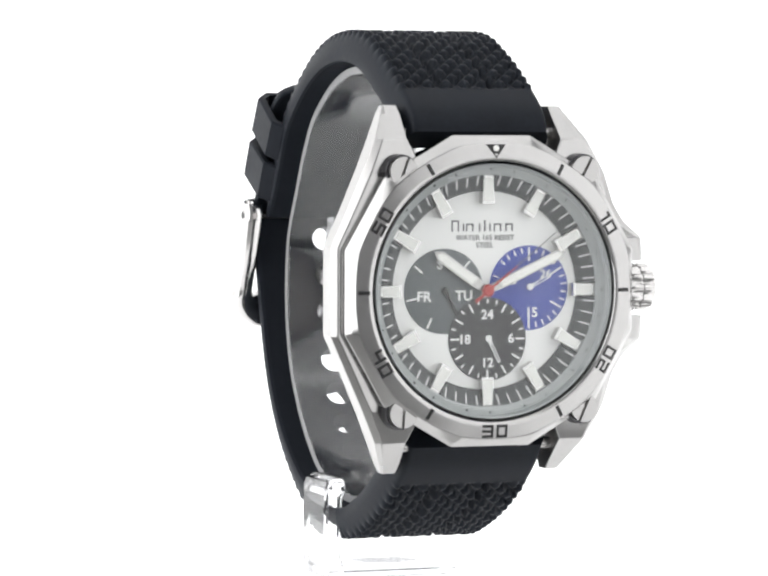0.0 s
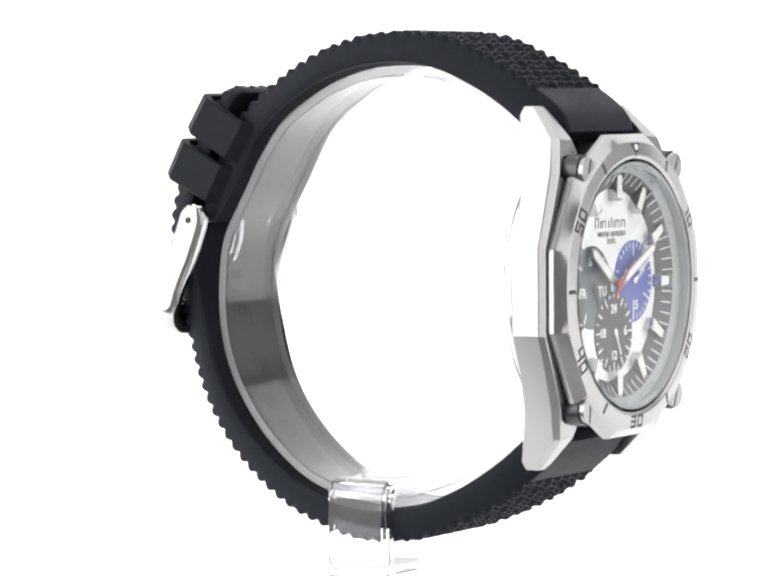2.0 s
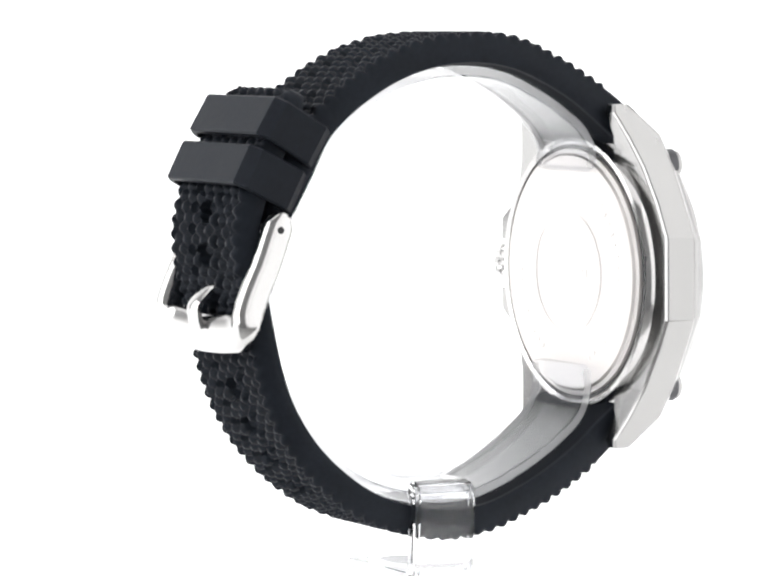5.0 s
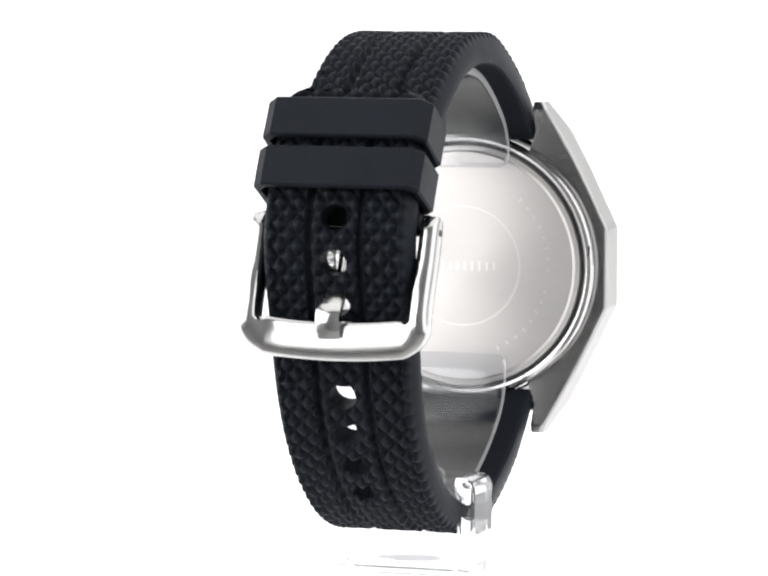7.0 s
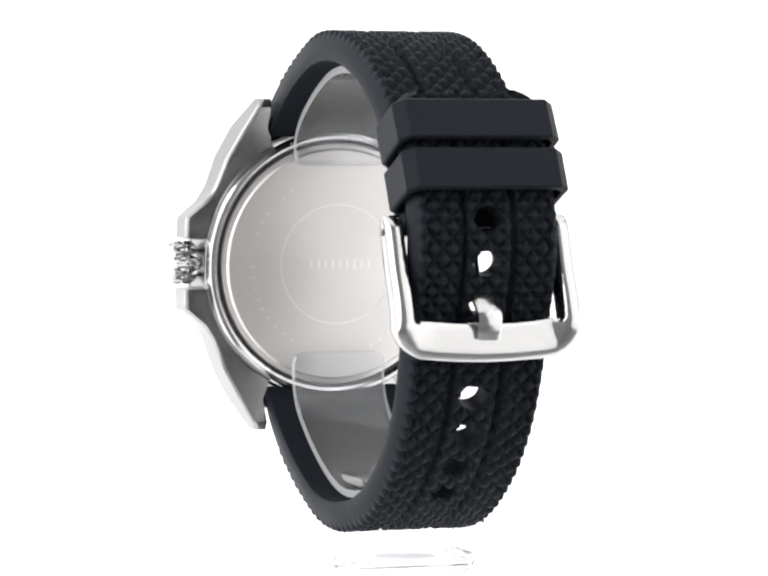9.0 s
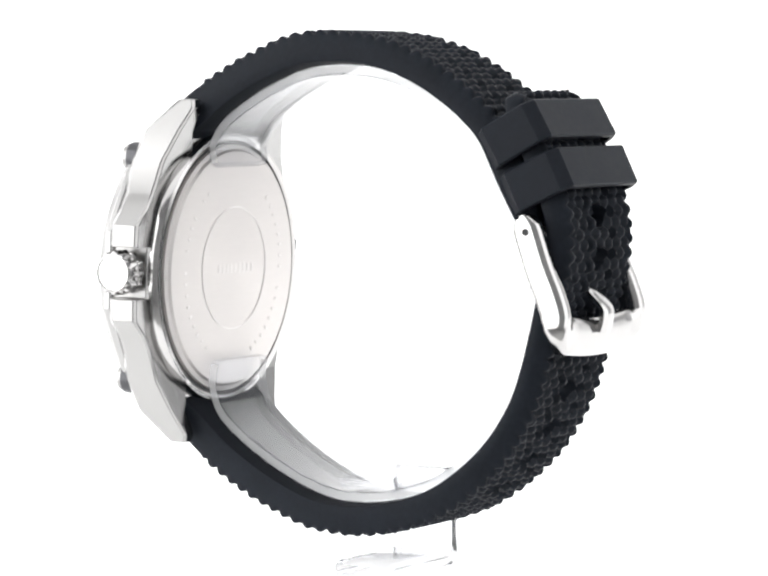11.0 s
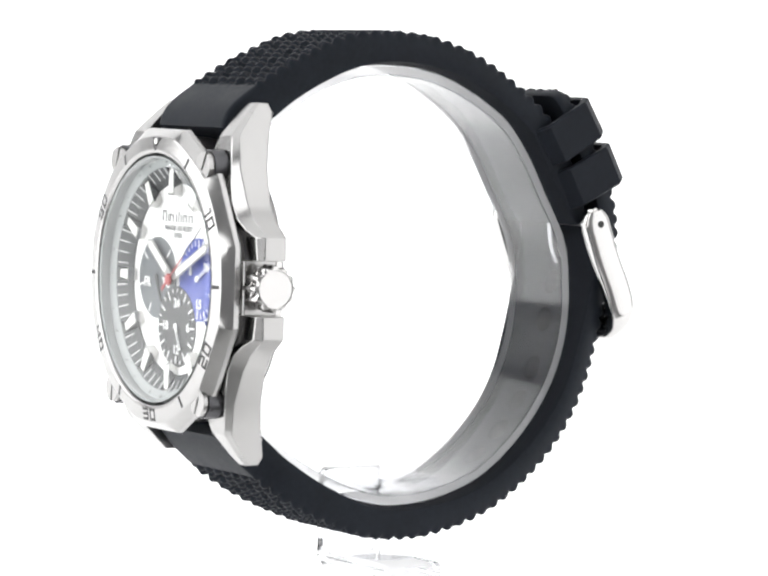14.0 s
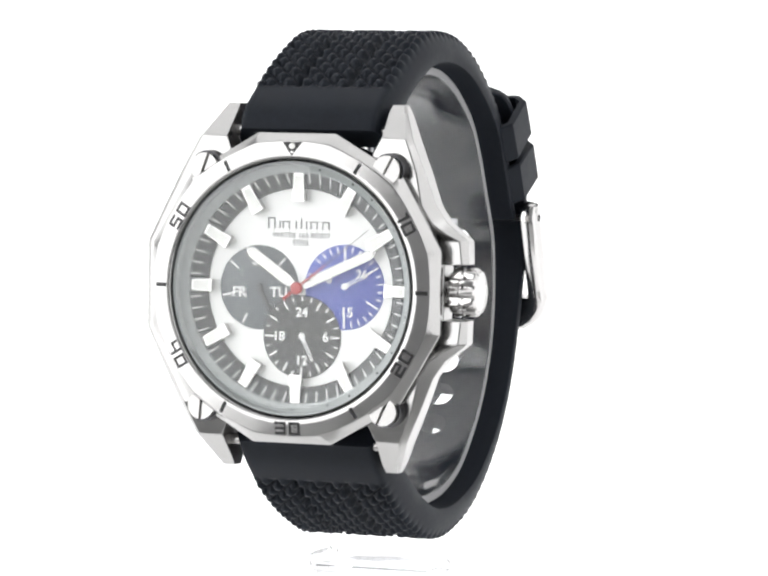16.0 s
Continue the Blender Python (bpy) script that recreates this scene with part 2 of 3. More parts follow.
def case(watch):
    flat = lambda z: 22.3 - 0.463 * (z - 5.9)
    lug = [(24.9, 11.1, 13.5, -28.0, -30.4, 0.6), (23.7, 11.0, flat(23.7), -27.6, -31.7, 0.7), (20.4, 11.2, flat(20.4), -28.9, -34.8, 0.8),
           (16.0, 9.2, flat(16), -30.2, -35.8, 0.9)]
    left = lug + [(10.5, 14.9, flat(10.5), -30.9, -36.1, 0.8), (5.9, 17.25, 22.3, -31.0, -36.2, 0.7)]
    right = lug + [(11.5, 14.2, 19.3, -30.6, -36.1, 1.5), (9.2, 15.7, 20.9, -30.6, -36.0, 1.6), (7.8, 16.4, 22.7, -30.5, -35.6, 1.5),
                   (6.9, 16.8, 23.8, -30.4, -35.0, 1.0), (3.75, 17.3, 23.9, -30.4, -34.9, 0.8), (3.7, 17.3, 20.8, -30.2, -35.9, 0.4)]
    both = lambda st: st + [(-z, *r) for z, *r in reversed(st)]
    body = part("case_body", merge(side_body(-1, both(left)), side_body(1, both(right)),
                                   lathe([(17.2, -34.0), (17.2, -31.0), (19.9, -31.0), (19.9, -36.0), (19.5, -36.4), (17.2, -36.4), (17.2, -34.0)])),
                SATIN, watch, "brushed steel case with faceted lugs", 8)
    # the crown's flank curves smoothly; the other one is faceted
    bm = bmesh.new()
    bm.from_mesh(body.data)
    for e in bm.edges:
        a, b = e.verts
        if min(a.co.x, b.co.x) > 0.009 and abs(a.co.z - b.co.z) < 1e-5 and len(e.link_faces) == 2 and e.calc_face_angle() < 0.5:
            e.smooth = True
    bm.to_mesh(body.data)
    bm.free()
    # the chamfers and the underside are polished, the flanks brushed
    body.data.materials.append(STEEL)
    for p in body.data.polygons:
        if abs(p.normal.y) > 0.35:
            p.material_index = 1
    bev = body.modifiers.new("soft_edges", "BEVEL")
    bev.width, bev.segments, bev.limit_method, bev.angle_limit = 0.00012, 2, "ANGLE", radians(24)
    part("back_ring", lathe([(18.72, -29.6), (18.85, -29.05), (19.3, -28.8), (19.8, -28.95), (20.15, -29.5), (20.2, -30.2), (19.9, -30.6), (19.7, -31.1), (18.72, -31.1), (18.72, -29.6)]),
         CHROME, watch, "polished steel ring round the case back", 40)
    # no notch is cut: a black block stands for the shade inside it
    part("notch_shade", box((-19.45, -29.24, 2.6), (0.4, 0.8, 1.7), 0.1), INK, watch, "black block for the shade in the case back's opening notch")
    # bars between the lugs
    for z in (21.2, -21.2):
        b = bmesh.new()
        loft(b, [[(x, -31.2 + 0.8 * math.sin(a), z + 0.8 * math.cos(a)) for a in np.linspace(0, 2 * math.pi, 13)[:-1]] for x in (-11.5, 11.5)])
        part("spring_bar", b, STEEL, watch)
    # back
    part("gasket", lathe([(18.8, -29.9), (18.8, -29.35), (18.05, -29.3), (18.05, -29.9)]), GASKET, watch, "black rubber gasket")
    back = part("case_back", lathe([(18.3, -29.5), (18.15, -28.85), (17.5, -28.65), (17.2, -28.3), (16.8, -28.22), (0, -28.05)]), BACK, watch,
                "brushed steel screw-down case back")
    part("engraved_circle", lathe([(8.9, -28.09), (8.9, -28.125 - 0.01), (9.1, -28.13), (9.1, -28.09)]), ENGRAVE, back)
    rng = random.Random(4)
    for i in range(46):
        a = 20 + i * 7.1
        if 150 < a < 200 or a < 34 or a > 326 or rng.random() < 0.15:
            continue
        x, z = polar(a, 13.2)
        x2, z2 = polar(a, 13.6 + rng.random() * 0.3)
        part("engraved_bar", bar(x, z, x2, z2, 0.28, 0.28, -28.22, -28.10), ENGRAVE, back)
    for i in range(9):
        tall = 0.55 + 0.35 * rng.random()
        part("engraved_bar", bar(-5.0 + i * 1.15, -tall, -5.0 + i * 1.15, tall, 0.3, 0.3, -28.22, -28.04), ENGRAVE, back)


def bezel(watch):
    n = 144

    def dodeca(apothem, mix):
        pts = []
        for i in range(n):
            a = 2 * math.pi * i / n
            off = (a + math.pi / 12) % (math.pi / 6) - math.pi / 12
            r = apothem / math.cos(off) * mix + apothem * 1.012 * (1 - mix)
            pts.append((r * math.sin(a), r * math.cos(a)))
        return pts

    prof = [(20.3, 1, -35.9), (20.9, 1, -36.3), (20.9, 1, -37.2), (20.3, 0.95, -38.0), (19.7, 0.25, -38.72), (17.9, 0, -39.0),
            (17.5, 0, -38.95), (17.25, 0, -38.7), (17.1, 0, -37.2), (17.1, 0, -36.2)]
    bm = bmesh.new()
    loft(bm, [[(x, y, z) for x, z in dodeca(r, m)] for r, m, y in prof], True, False)
    bz = part("bezel", bm, STEEL, watch, "polished twelve-sided steel bezel with black minute figures", 14)
    bev = bz.modifiers.new("soft_edges", "BEVEL")
    bev.width, bev.segments, bev.limit_method, bev.angle_limit = 0.00012, 2, "ANGLE", radians(14)

    def inlaid(strokes, x, z, turn):
        """Thin plates that follow the slope of the bezel; strokes are quads of (u, v), turned clockwise."""
        c, q = math.cos(radians(turn)), math.sin(radians(turn))
        out = bmesh.new()
        for quad in strokes:
            flat = [(x + u * c + v * q, z - u * q + v * c) for u, v in quad]
            top = [-39.04 + 0.1556 * max(0.0, math.hypot(*p) - 17.9) for p in flat]
            loft(out, [[(p[0], h, p[1]) for p, h in zip(flat, top)], [(p[0], h + 0.3, p[1]) for p, h in zip(flat, top)]])
        return out

    def oblong(u0, v0, u1, v1):
        return [(u0, v0), (u1, v0), (u1, v1), (u0, v1)]

    def squared(digit, u):
        """A squared figure built of straight strokes."""
        w, h, k = 0.8, 0.88, 0.36
        rows = {"a": (h - k, h), "g": (-k / 2, k / 2), "d": (-h, -h + k)}
        cols = {"f": (-w, k / 2, h - k), "b": (w - k, k / 2, h - k), "e": (-w, -h + k, -k / 2), "c": (w - k, -h + k, -k / 2)}
        on = {"0": "abcdef", "1": "bc", "2": "abged", "3": "abgcd", "4": "fgbc", "5": "afgcd"}[digit]
        out = [oblong(u - w, rows[m][0], u + w, rows[m][1]) for m in on if m in rows]
        out += [oblong(u + cols[m][0], cols[m][1], u + cols[m][0] + k, cols[m][2]) for m in on if m in cols]
        for m, v0, v1 in (("bc", -k / 2, k / 2), ("ef", -k / 2, k / 2)):
            if m[0] in on and m[1] in on and "g" not in on:
                out.append(oblong(u + cols[m[0]][0], v0, u + cols[m[0]][0] + k, v1))
        if digit in "14":
            out += [oblong(u + w - k, h - k, u + w, h), oblong(u + w - k, -h, u + w, -h + k)]
        if digit == "4":
            out.append(oblong(u - w, h - k, u - w + k, h))
        if digit == "1":
            out.append(oblong(u, h - k, u + w - k, h))
        return out

    for minute in (10, 20, 30, 40, 50):
        x, z = polar(minute * 6, 18.78)
        turn = minute * 6 if minute in (10, 50) else minute * 6 - 180
        text = str(minute)
        part("figure", inlaid(squared(text[0], -1.02) + squared(text[1], 1.02), x, z, turn), INK, bz)
    for minute in (5, 15, 25, 35, 45, 55):
        x, z = polar(minute * 6, 18.8)
        part("minute_mark", inlaid([oblong(-0.26, -0.8, 0.26, 0.8)], x, z, minute * 6), INK, bz)
    part("triangle", inlaid([[(-1.45, 0.9), (1.45, 0.9), (0.02, -0.95), (-0.02, -0.95)]], 0, 18.8, 0), INK, bz, "black triangle mark")
    part("pip", lathe([(0, -39.02), (0.4, -38.98), (0.43, -38.7)], 20, 0, 19.15), LUME, bz, "pale dot")


def screws(watch):
    for x, z, turn in ((-13.0, 16.1, 20), (13.3, 16.2, 28), (-12.9, -16.2, 4), (13.4, -16.0, 24)):
        part("screw_recess", lathe([(1.98, -35.5), (1.98, -37.6), (2.22, -37.6), (2.3, -35.6)], 32, x, z), SHADED_RECESS, watch, "screw recess with its shade in the colour")
        halves = []
        for k in (0, 180):
            pts = [polar(a + k + turn, 1.92, 0, 0) for a in np.linspace(6, 174, 20)]
            halves.append(prism([(x + p, z + q) for p, q in pts], -38.4, -35.6, 0.2))
        halves.append(lathe([(0, -37.8), (1.9, -37.8), (1.9, -35.6)], 32, x, z))
        part("screw", merge(*halves), SATIN, watch, "slotted steel screw", 25)


def crown(watch):
    cy, cz = -33.1, 0.1
    bm = bmesh.new()
    n = 96

    def ring(x, r, lobes):
        return [(x, cy + (r - lobes * 0.5 * (1 - math.cos(12 * a))) * math.sin(a), cz + (r - lobes * 0.5 * (1 - math.cos(12 * a))) * math.cos(a))
                for a in (2 * math.pi * i / n for i in range(n))]

    loft(bm, [ring(19.5, 2.2, 0), ring(21.2, 2.2, 0), ring(21.3, 2.9, 0.2), ring(21.8, 3.25, 0.55), ring(22.9, 3.25, 0.6), ring(23.0, 3.0, 0.4),
              ring(23.2, 3.0, 0.4), ring(23.3, 3.25, 0.6), ring(24.6, 3.25, 0.5), ring(24.95, 3.1, 0.35), ring(25.15, 2.75, 0.05),
              ring(25.2, 2.6, 0), ring(25.1, 2.45, 0)])
    part("crown", bm, CHROME, watch, "fluted polished steel crown", 28)


def dial(watch):
    y = -35.0
    part("dial_plate", lathe([(0, y), (15.7, y), (15.7, y + 1)]), SILVER, watch, "silver-white sunray dial")
    part("flange", lathe([(15.6, y + 0.1), (15.6, y - 1.75), (15.75, y - 1.85), (17.15, y - 2.5), (17.15, y + 0.5)]), REHAUT, watch, "grey sloping flange ring")
    for i in range(60):
        x, z = polar(i * 6, 16.35)
        if i % 5 == 0 or i % 5 == 2:
            part("flange_dot", lathe([(0, y - 2.22), (0.16, y - 2.2), (0.18, y - 1.8)], 8, x, z), INK, watch)
    for h in range(12):
        seg = bmesh.new()
        loft(seg, [[(*polar(h * 30 + a, rr), y - d) for rr, d in ((13.4, -0.1), (13.4, 0.2), (15.58, 1.72), (15.58, -0.1))] for a in np.linspace(3.6, 26.4, 9)])
        for v in seg.verts:
            v.co = (v.co.x, v.co.z, v.co.y)
        part("track_segment", seg, TRACK, watch, "sloping charcoal minute track")
        for q in range(1, 5):
            a = h * 30 + q * 6
            tick = bmesh.new()
            loft(tick, [[(*polar(a + t, rr), y - d) for rr, d in ((14.2, 0.5), (14.2, 0.8), (15.5, 1.71), (15.5, 1.4))] for t in (-0.33, 0.33)])
            for v in tick.verts:
                v.co = (v.co.x, v.co.z, v.co.y)
            part("minute_tick", tick, WHITE, watch)
        inner = 12.5 if h in (3, 9) else 11.7
        x0, z0 = polar(h * 30, inner)
        x1, z1 = polar(h * 30, 15.5)
        idx = part("hour_index", bar(x0, z0, x1, z1, 1.75, 1.35, y - 1.35, y, 0.14), CHROME, watch, "applied steel hour index with pale inlay", 20)
        x0, z0 = polar(h * 30, inner + 0.35)
        x1, z1 = polar(h * 30, 15.2)
        part("inlay", bar(x0, z0, x1, z1, 1.5, 1.12, y - 1.39, y - 1.1), LUME, idx)
    # subdials: day, date and 24 hours
    day = part("day_subdial", lathe([(0, y - 0.09), (5.65, y - 0.09), (5.75, y - 0.03), (5.75, y + 0.2)], 64, -5.95, -0.1), GREY, watch, "grey day subdial")
    date = part("date_subdial", lathe([(0, y - 0.11), (5.65, y - 0.11), (5.75, y - 0.05), (5.75, y + 0.2)], 64, 6.45, 0.25), BLUE, watch, "deep blue date subdial")
    hours = part("hours_subdial", lathe([(0, y - 0.17), (5.55, y - 0.17), (5.65, y - 0.1), (5.65, y + 0.2)], 64, 0.4, -6.6), BLACK, watch, "black 24 hour subdial")

    def ticks(sub, cx, cz, yy, angles, r0, r1, w):
        for a in angles:
            x0, z0 = polar(a, r0, cx, cz)
            x1, z1 = polar(a, r1, cx, cz)
            part("tick", bar(x0, z0, x1, z1, w, w, yy - 0.05, yy + 0.02), WHITE, sub)

    ticks(day, -5.95, -0.1, y - 0.09, (43, 309, 257, 206), 4.0, 5.5, 0.26)
    ticks(date, 6.45, 0.25, y - 0.11, (0, 60, 120, 180), 3.6, 5.5, 0.26)
    ticks(date, 6.45, 0.25, y - 0.11, [a for a in range(-84, 190, 12) if a % 60], 4.7, 5.5, 0.2)
    ticks(hours, 0.4, -6.6, y - 0.17, range(30, 360, 30), 4.1, 5.4, 0.26)
    ticks(hours, 0.4, -6.6, y - 0.17, [a for a in range(0, 360, 15) if a % 30 or a == 0], 4.8, 5.4, 0.22)
    for text, x, z, sub, s in (("24", 0.35, -3.35, hours, 1.75), ("18", -2.95, -6.65, hours, 1.75), ("12", 0.4, -9.85, hours, 1.75), ("6", 3.85, -6.6, hours, 1.75),
                               ("FR", -8.85, -0.85, day, 1.9), ("TU", -3.05, -0.75, day, 1.9), ("S", -6.6, 3.5, day, 1.9),
                               ("15", 6.85, -3.15, date, 1.8), ("26", 8.9, 2.05, date, 1.6), ("8", 4.2, 1.3, date, 1.6)):
        lettering("figure", text, s, x, z, y - 0.2, 0, WHITE, sub, 1.02, 0.05)
    # maker's mark as plain bars, and the two lines below it
    mark = [(-4.3, 0.9), (-3.1, 0.5), (-2.2, 0.9), (-0.75, 0.25), (0.0, 0.4), (0.75, 0.45), (1.85, 0.9), (3.55, 0.9)]
    for i, (x, w) in enumerate(mark):
        tall = 1.5 if i in (0, 4) else 1.05
        for k in ((-0.5, 0.5) if w > 0.6 else (0,)):
            part("maker_mark_bar", bar(x + k * w, 7.95, x + k * w, 7.95 + tall, 0.2, 0.2, y - 0.05, y + 0.02), GREY_INK, watch)
        if w > 0.6:
            part("maker_mark_bar", bar(x - w / 2, 7.95 + tall - 0.1, x + w / 2, 7.95 + tall - 0.1, 0.2, 0.2, y - 0.055, y + 0.02), GREY_INK, watch)
    lettering("words", "WATER 165 RESIST", 1.0, 0.05, 7.05, y - 0.04, 0, GREY_INK, watch, 1.02, 0.0)
    lettering("words", "STEEL", 1.0, 0.0, 6.05, y - 0.04, 0, GREY_INK, watch, 1.0, 0.0)


def hand(name, watch, tip, width, y, tail=0.9, inlay=True, label=""):
    """A baton hand with a pointed tip and a pale inlay, from the middle of the dial."""
    d = Vector(tip).normalized()
    n = Vector((-d.y, d.x))
    length = Vector(tip).length

    def at(s, w):
        return (d.x * s + n.x * w, d.y * s + n.y * w)

    h = width / 2
    ob = part(name, prism([at(-tail, 0.35), at(-tail, -0.35), at(0.8, -0.5), at(2.0, -h), (at(length - 1.0, -h)), at(length, 0),
                           at(length - 1.0, h), at(2.0, h), at(0.8, 0.5)], y - 0.16, y, 0.06), SATIN, watch, label)
    if inlay:
        k = h * 0.68
        part("inlay", prism([at(2.2, -k), at(length - 1.1, -k), at(length - 0.5, 0), at(length - 1.1, k), at(2.2, k)], y - 0.2, y - 0.1), LUME, ob)


def small_hand(watch, cx, cz, tx, tz, y, mat, label):
    b = merge(lathe([(0, y - 0.12), (0.42, y - 0.12), (0.5, y)], 20, cx, cz), bar(cx, cz, tx, tz, 0.5, 0.42, y - 0.1, y))
    ob = part("small_hand", b, mat, watch, label)
    return ob


def pointers(watch):
    y = -35.0
    hand("hour_pointer", watch, (-7.6, 5.25), 1.5, y - 0.85, label="steel hour pointer with pale inlay")
    hand("minute_pointer", watch, (11.3, 5.2), 1.35, y - 1.15, label="steel minute pointer with pale inlay")
    sec = merge(bar(-1.5, -1.5 * 0.8, 4.2, 3.3, 0.36, 0.16, y - 1.55, y - 1.45), bar(-1.9, -1.55, -0.4, -0.32, 0.46, 0.4, y - 1.56, y - 1.45),
                lathe([(0, y - 1.75), (0.65, y - 1.7), (0.85, y - 1.5), (0.85, y - 1.3)], 28))
    s = part("seconds_pointer", sec, RED, watch, "red seconds pointer with grey tip")
    part("pointer_tip", bar(4.1, 3.22, 10.1, 8.0, 0.16, 0.08, y - 1.55, y - 1.46), GREY_INK, s)
    small_hand(watch, -5.85, 0.0, -4.1, -3.4, y - 0.35, INK, "small black day pointer")
    for cx, cz, tx, tz in ((6.55, 0.4, 9.2, 1.75), (0.5, -6.55, 2.05, -9.75)):
        ob = small_hand(watch, cx, cz, tx, tz, y - 0.4, WHITE, "small white pointer")
        part("slot", bar(cx + (tx - cx) * 0.25, cz + (tz - cz) * 0.25, cx + (tx - cx) * 0.92, cz + (tz - cz) * 0.92, 0.16, 0.16, y - 0.53, y - 0.49),
             BLUE if cx > 3 else GREY, ob)


def strap(name, watch, path, half, smooth_to, smooth_from, label, holes=None, end_round=0.0):
    """A moulded rubber strap along a path of (y, z, thickness), with a raised pattern on its outer side."""
    s, c = spline(path, 0.3)
    d, n = normals(c)
    mid = np.array([-1.0, 0.0])
    out_sign = np.where(((c[:, :2] - mid) * n).sum(1) > 0, 1.0, -1.0)[:, None]
    n = n * np.sign(np.median(out_sign))
    m = 70
    us = np.linspace(-1, 1, m + 1)
    S, U = np.meshgrid(s, us, indexing="ij")
    hw = np.interp(s / s[-1], *half)
    if end_round:
        e = s[-1] - s
        hw = np.where(e < end_round, hw - end_round * 0.55 * (1 - np.sqrt(np.clip(1 - (1 - e / end_round) ** 2, 0, 1))), hw)
    crest = hw[:, None] - 1.0
    X = U * crest
    # relief: three columns of small pyramids between two grooves, and toothed edges
    u, v = S / 2.75, X / 2.65
    pa, pb = np.abs((u + v) % 1 - 0.5) * 2, np.abs((u - v) % 1 - 0.5) * 2
    soft = np.minimum(1, 1.5 * np.minimum(pa, pb))
    soft = soft * soft * (3 - 2 * soft)
    relief = -0.42 + 0.86 * soft
    groove = np.clip((np.abs(np.abs(X) - 3.65) - 0.25) / 0.35, 0, 1)
    relief = relief * groove - 0.95 * (1 - groove)
    rim = np.clip((np.abs(X) - crest + 0.9) / 0.3, 0, 1)
    teeth = -0.32 + 0.82 * np.abs(np.cos(math.pi * S / 1.9)) ** 0.8
    relief = relief * (1 - rim) + teeth * rim
    flat = np.clip((smooth_to - S) / 0.4, 0, 1) + np.clip((S - smooth_from) / 0.4, 0, 1)
    flat = np.clip(flat, 0, 1)
    relief = relief * (1 - flat) + 0.1 * flat
    edge = np.clip((np.abs(U) - 0.955) / 0.045, 0, 1)
    H = c[:, 2:3] / 2 + relief - 0.2 * edge ** 2
    verts, faces, kinds = [], [], []
    rows = len(s)
    for i in range(rows):
        for j in range(m + 1):
            p = c[i, :2] + n[i] * H[i, j]
            verts.append((X[i, j], p[0], p[1]))
        for f, g in ((0.925, 0.74), (0.955, 0.4), (0.985, -0.1), (1.0, -0.6), (0.985, -0.93), (0.94, -1.0), (0.5, -1.0), (-0.5, -1.0), (-0.94, -1.0), (-0.985, -0.93), (-1.0, -0.6), (-0.985, -0.1), (-0.955, 0.4), (-0.925, 0.74)):
            p = c[i, :2] + n[i] * c[i, 2] / 2 * g
            verts.append((f * hw[i], p[0], p[1]))
    w = m + 1 + 14
    for i in range(rows - 1):
        for j in range(w):
            k = (j + 1) % w
            faces.append((i * w + j, i * w + k, (i + 1) * w + k, (i + 1) * w + j))
            kinds.append(1 if m + 5 <= j < w - 6 else 0)
    kinds += [0, 0]
    faces.append(tuple(range(w))[::-1])
    faces.append(tuple((rows - 1) * w + j for j in range(w)))
    me = bpy.data.meshes.new(name)
    me.from_pydata([(a * MM, b * MM, e * MM) for a, b, e in verts], [], faces)
    bm = bmesh.new()
    bm.from_mesh(me)
    bmesh.ops.recalc_face_normals(bm, faces=bm.faces[:])
    bm.to_mesh(me)
    bm.free()
    me.materials.append(RUBBER)
    me.materials.append(RUBBER_INNER)
    me.polygons.foreach_set("material_index", kinds)
    if holes:
        cut = bmesh.new()
        for at in holes:
            i = int(np.argmin(np.abs(s - at)))
            rings = []
            for g in (-4.0, 4.0):
                p = c[i, :2] + n[i] * g
                rings.append([((0.1 + 2.0 * math.cos(a)) * MM, (p[0] + d[i, 0] * 1.8 * math.sin(a)) * MM, (p[1] + d[i, 1] * 1.8 * math.sin(a)) * MM)
                              for a in np.linspace(0, 2 * math.pi, 25)[:-1]])
            loft(cut, rings)
        bmesh.ops.recalc_face_normals(cut, faces=cut.faces[:])
        cm = bpy.data.meshes.new("cutter")
        cut.to_mesh(cm)
        cut.free()
        co, so = new("cutter", cm), new("blank", me)
        mod = so.modifiers.new("holes", "BOOLEAN")
        mod.operation, mod.object, mod.solver = "DIFFERENCE", co, "EXACT"
        done = bpy.data.meshes.new_from_object(so.evaluated_get(bpy.context.evaluated_depsgraph_get()))
        bpy.data.objects.remove(so)
        bpy.data.objects.remove(co)
        me = done
        me.name = name
    return finish(name, me, RUBBER, watch, label, 50)


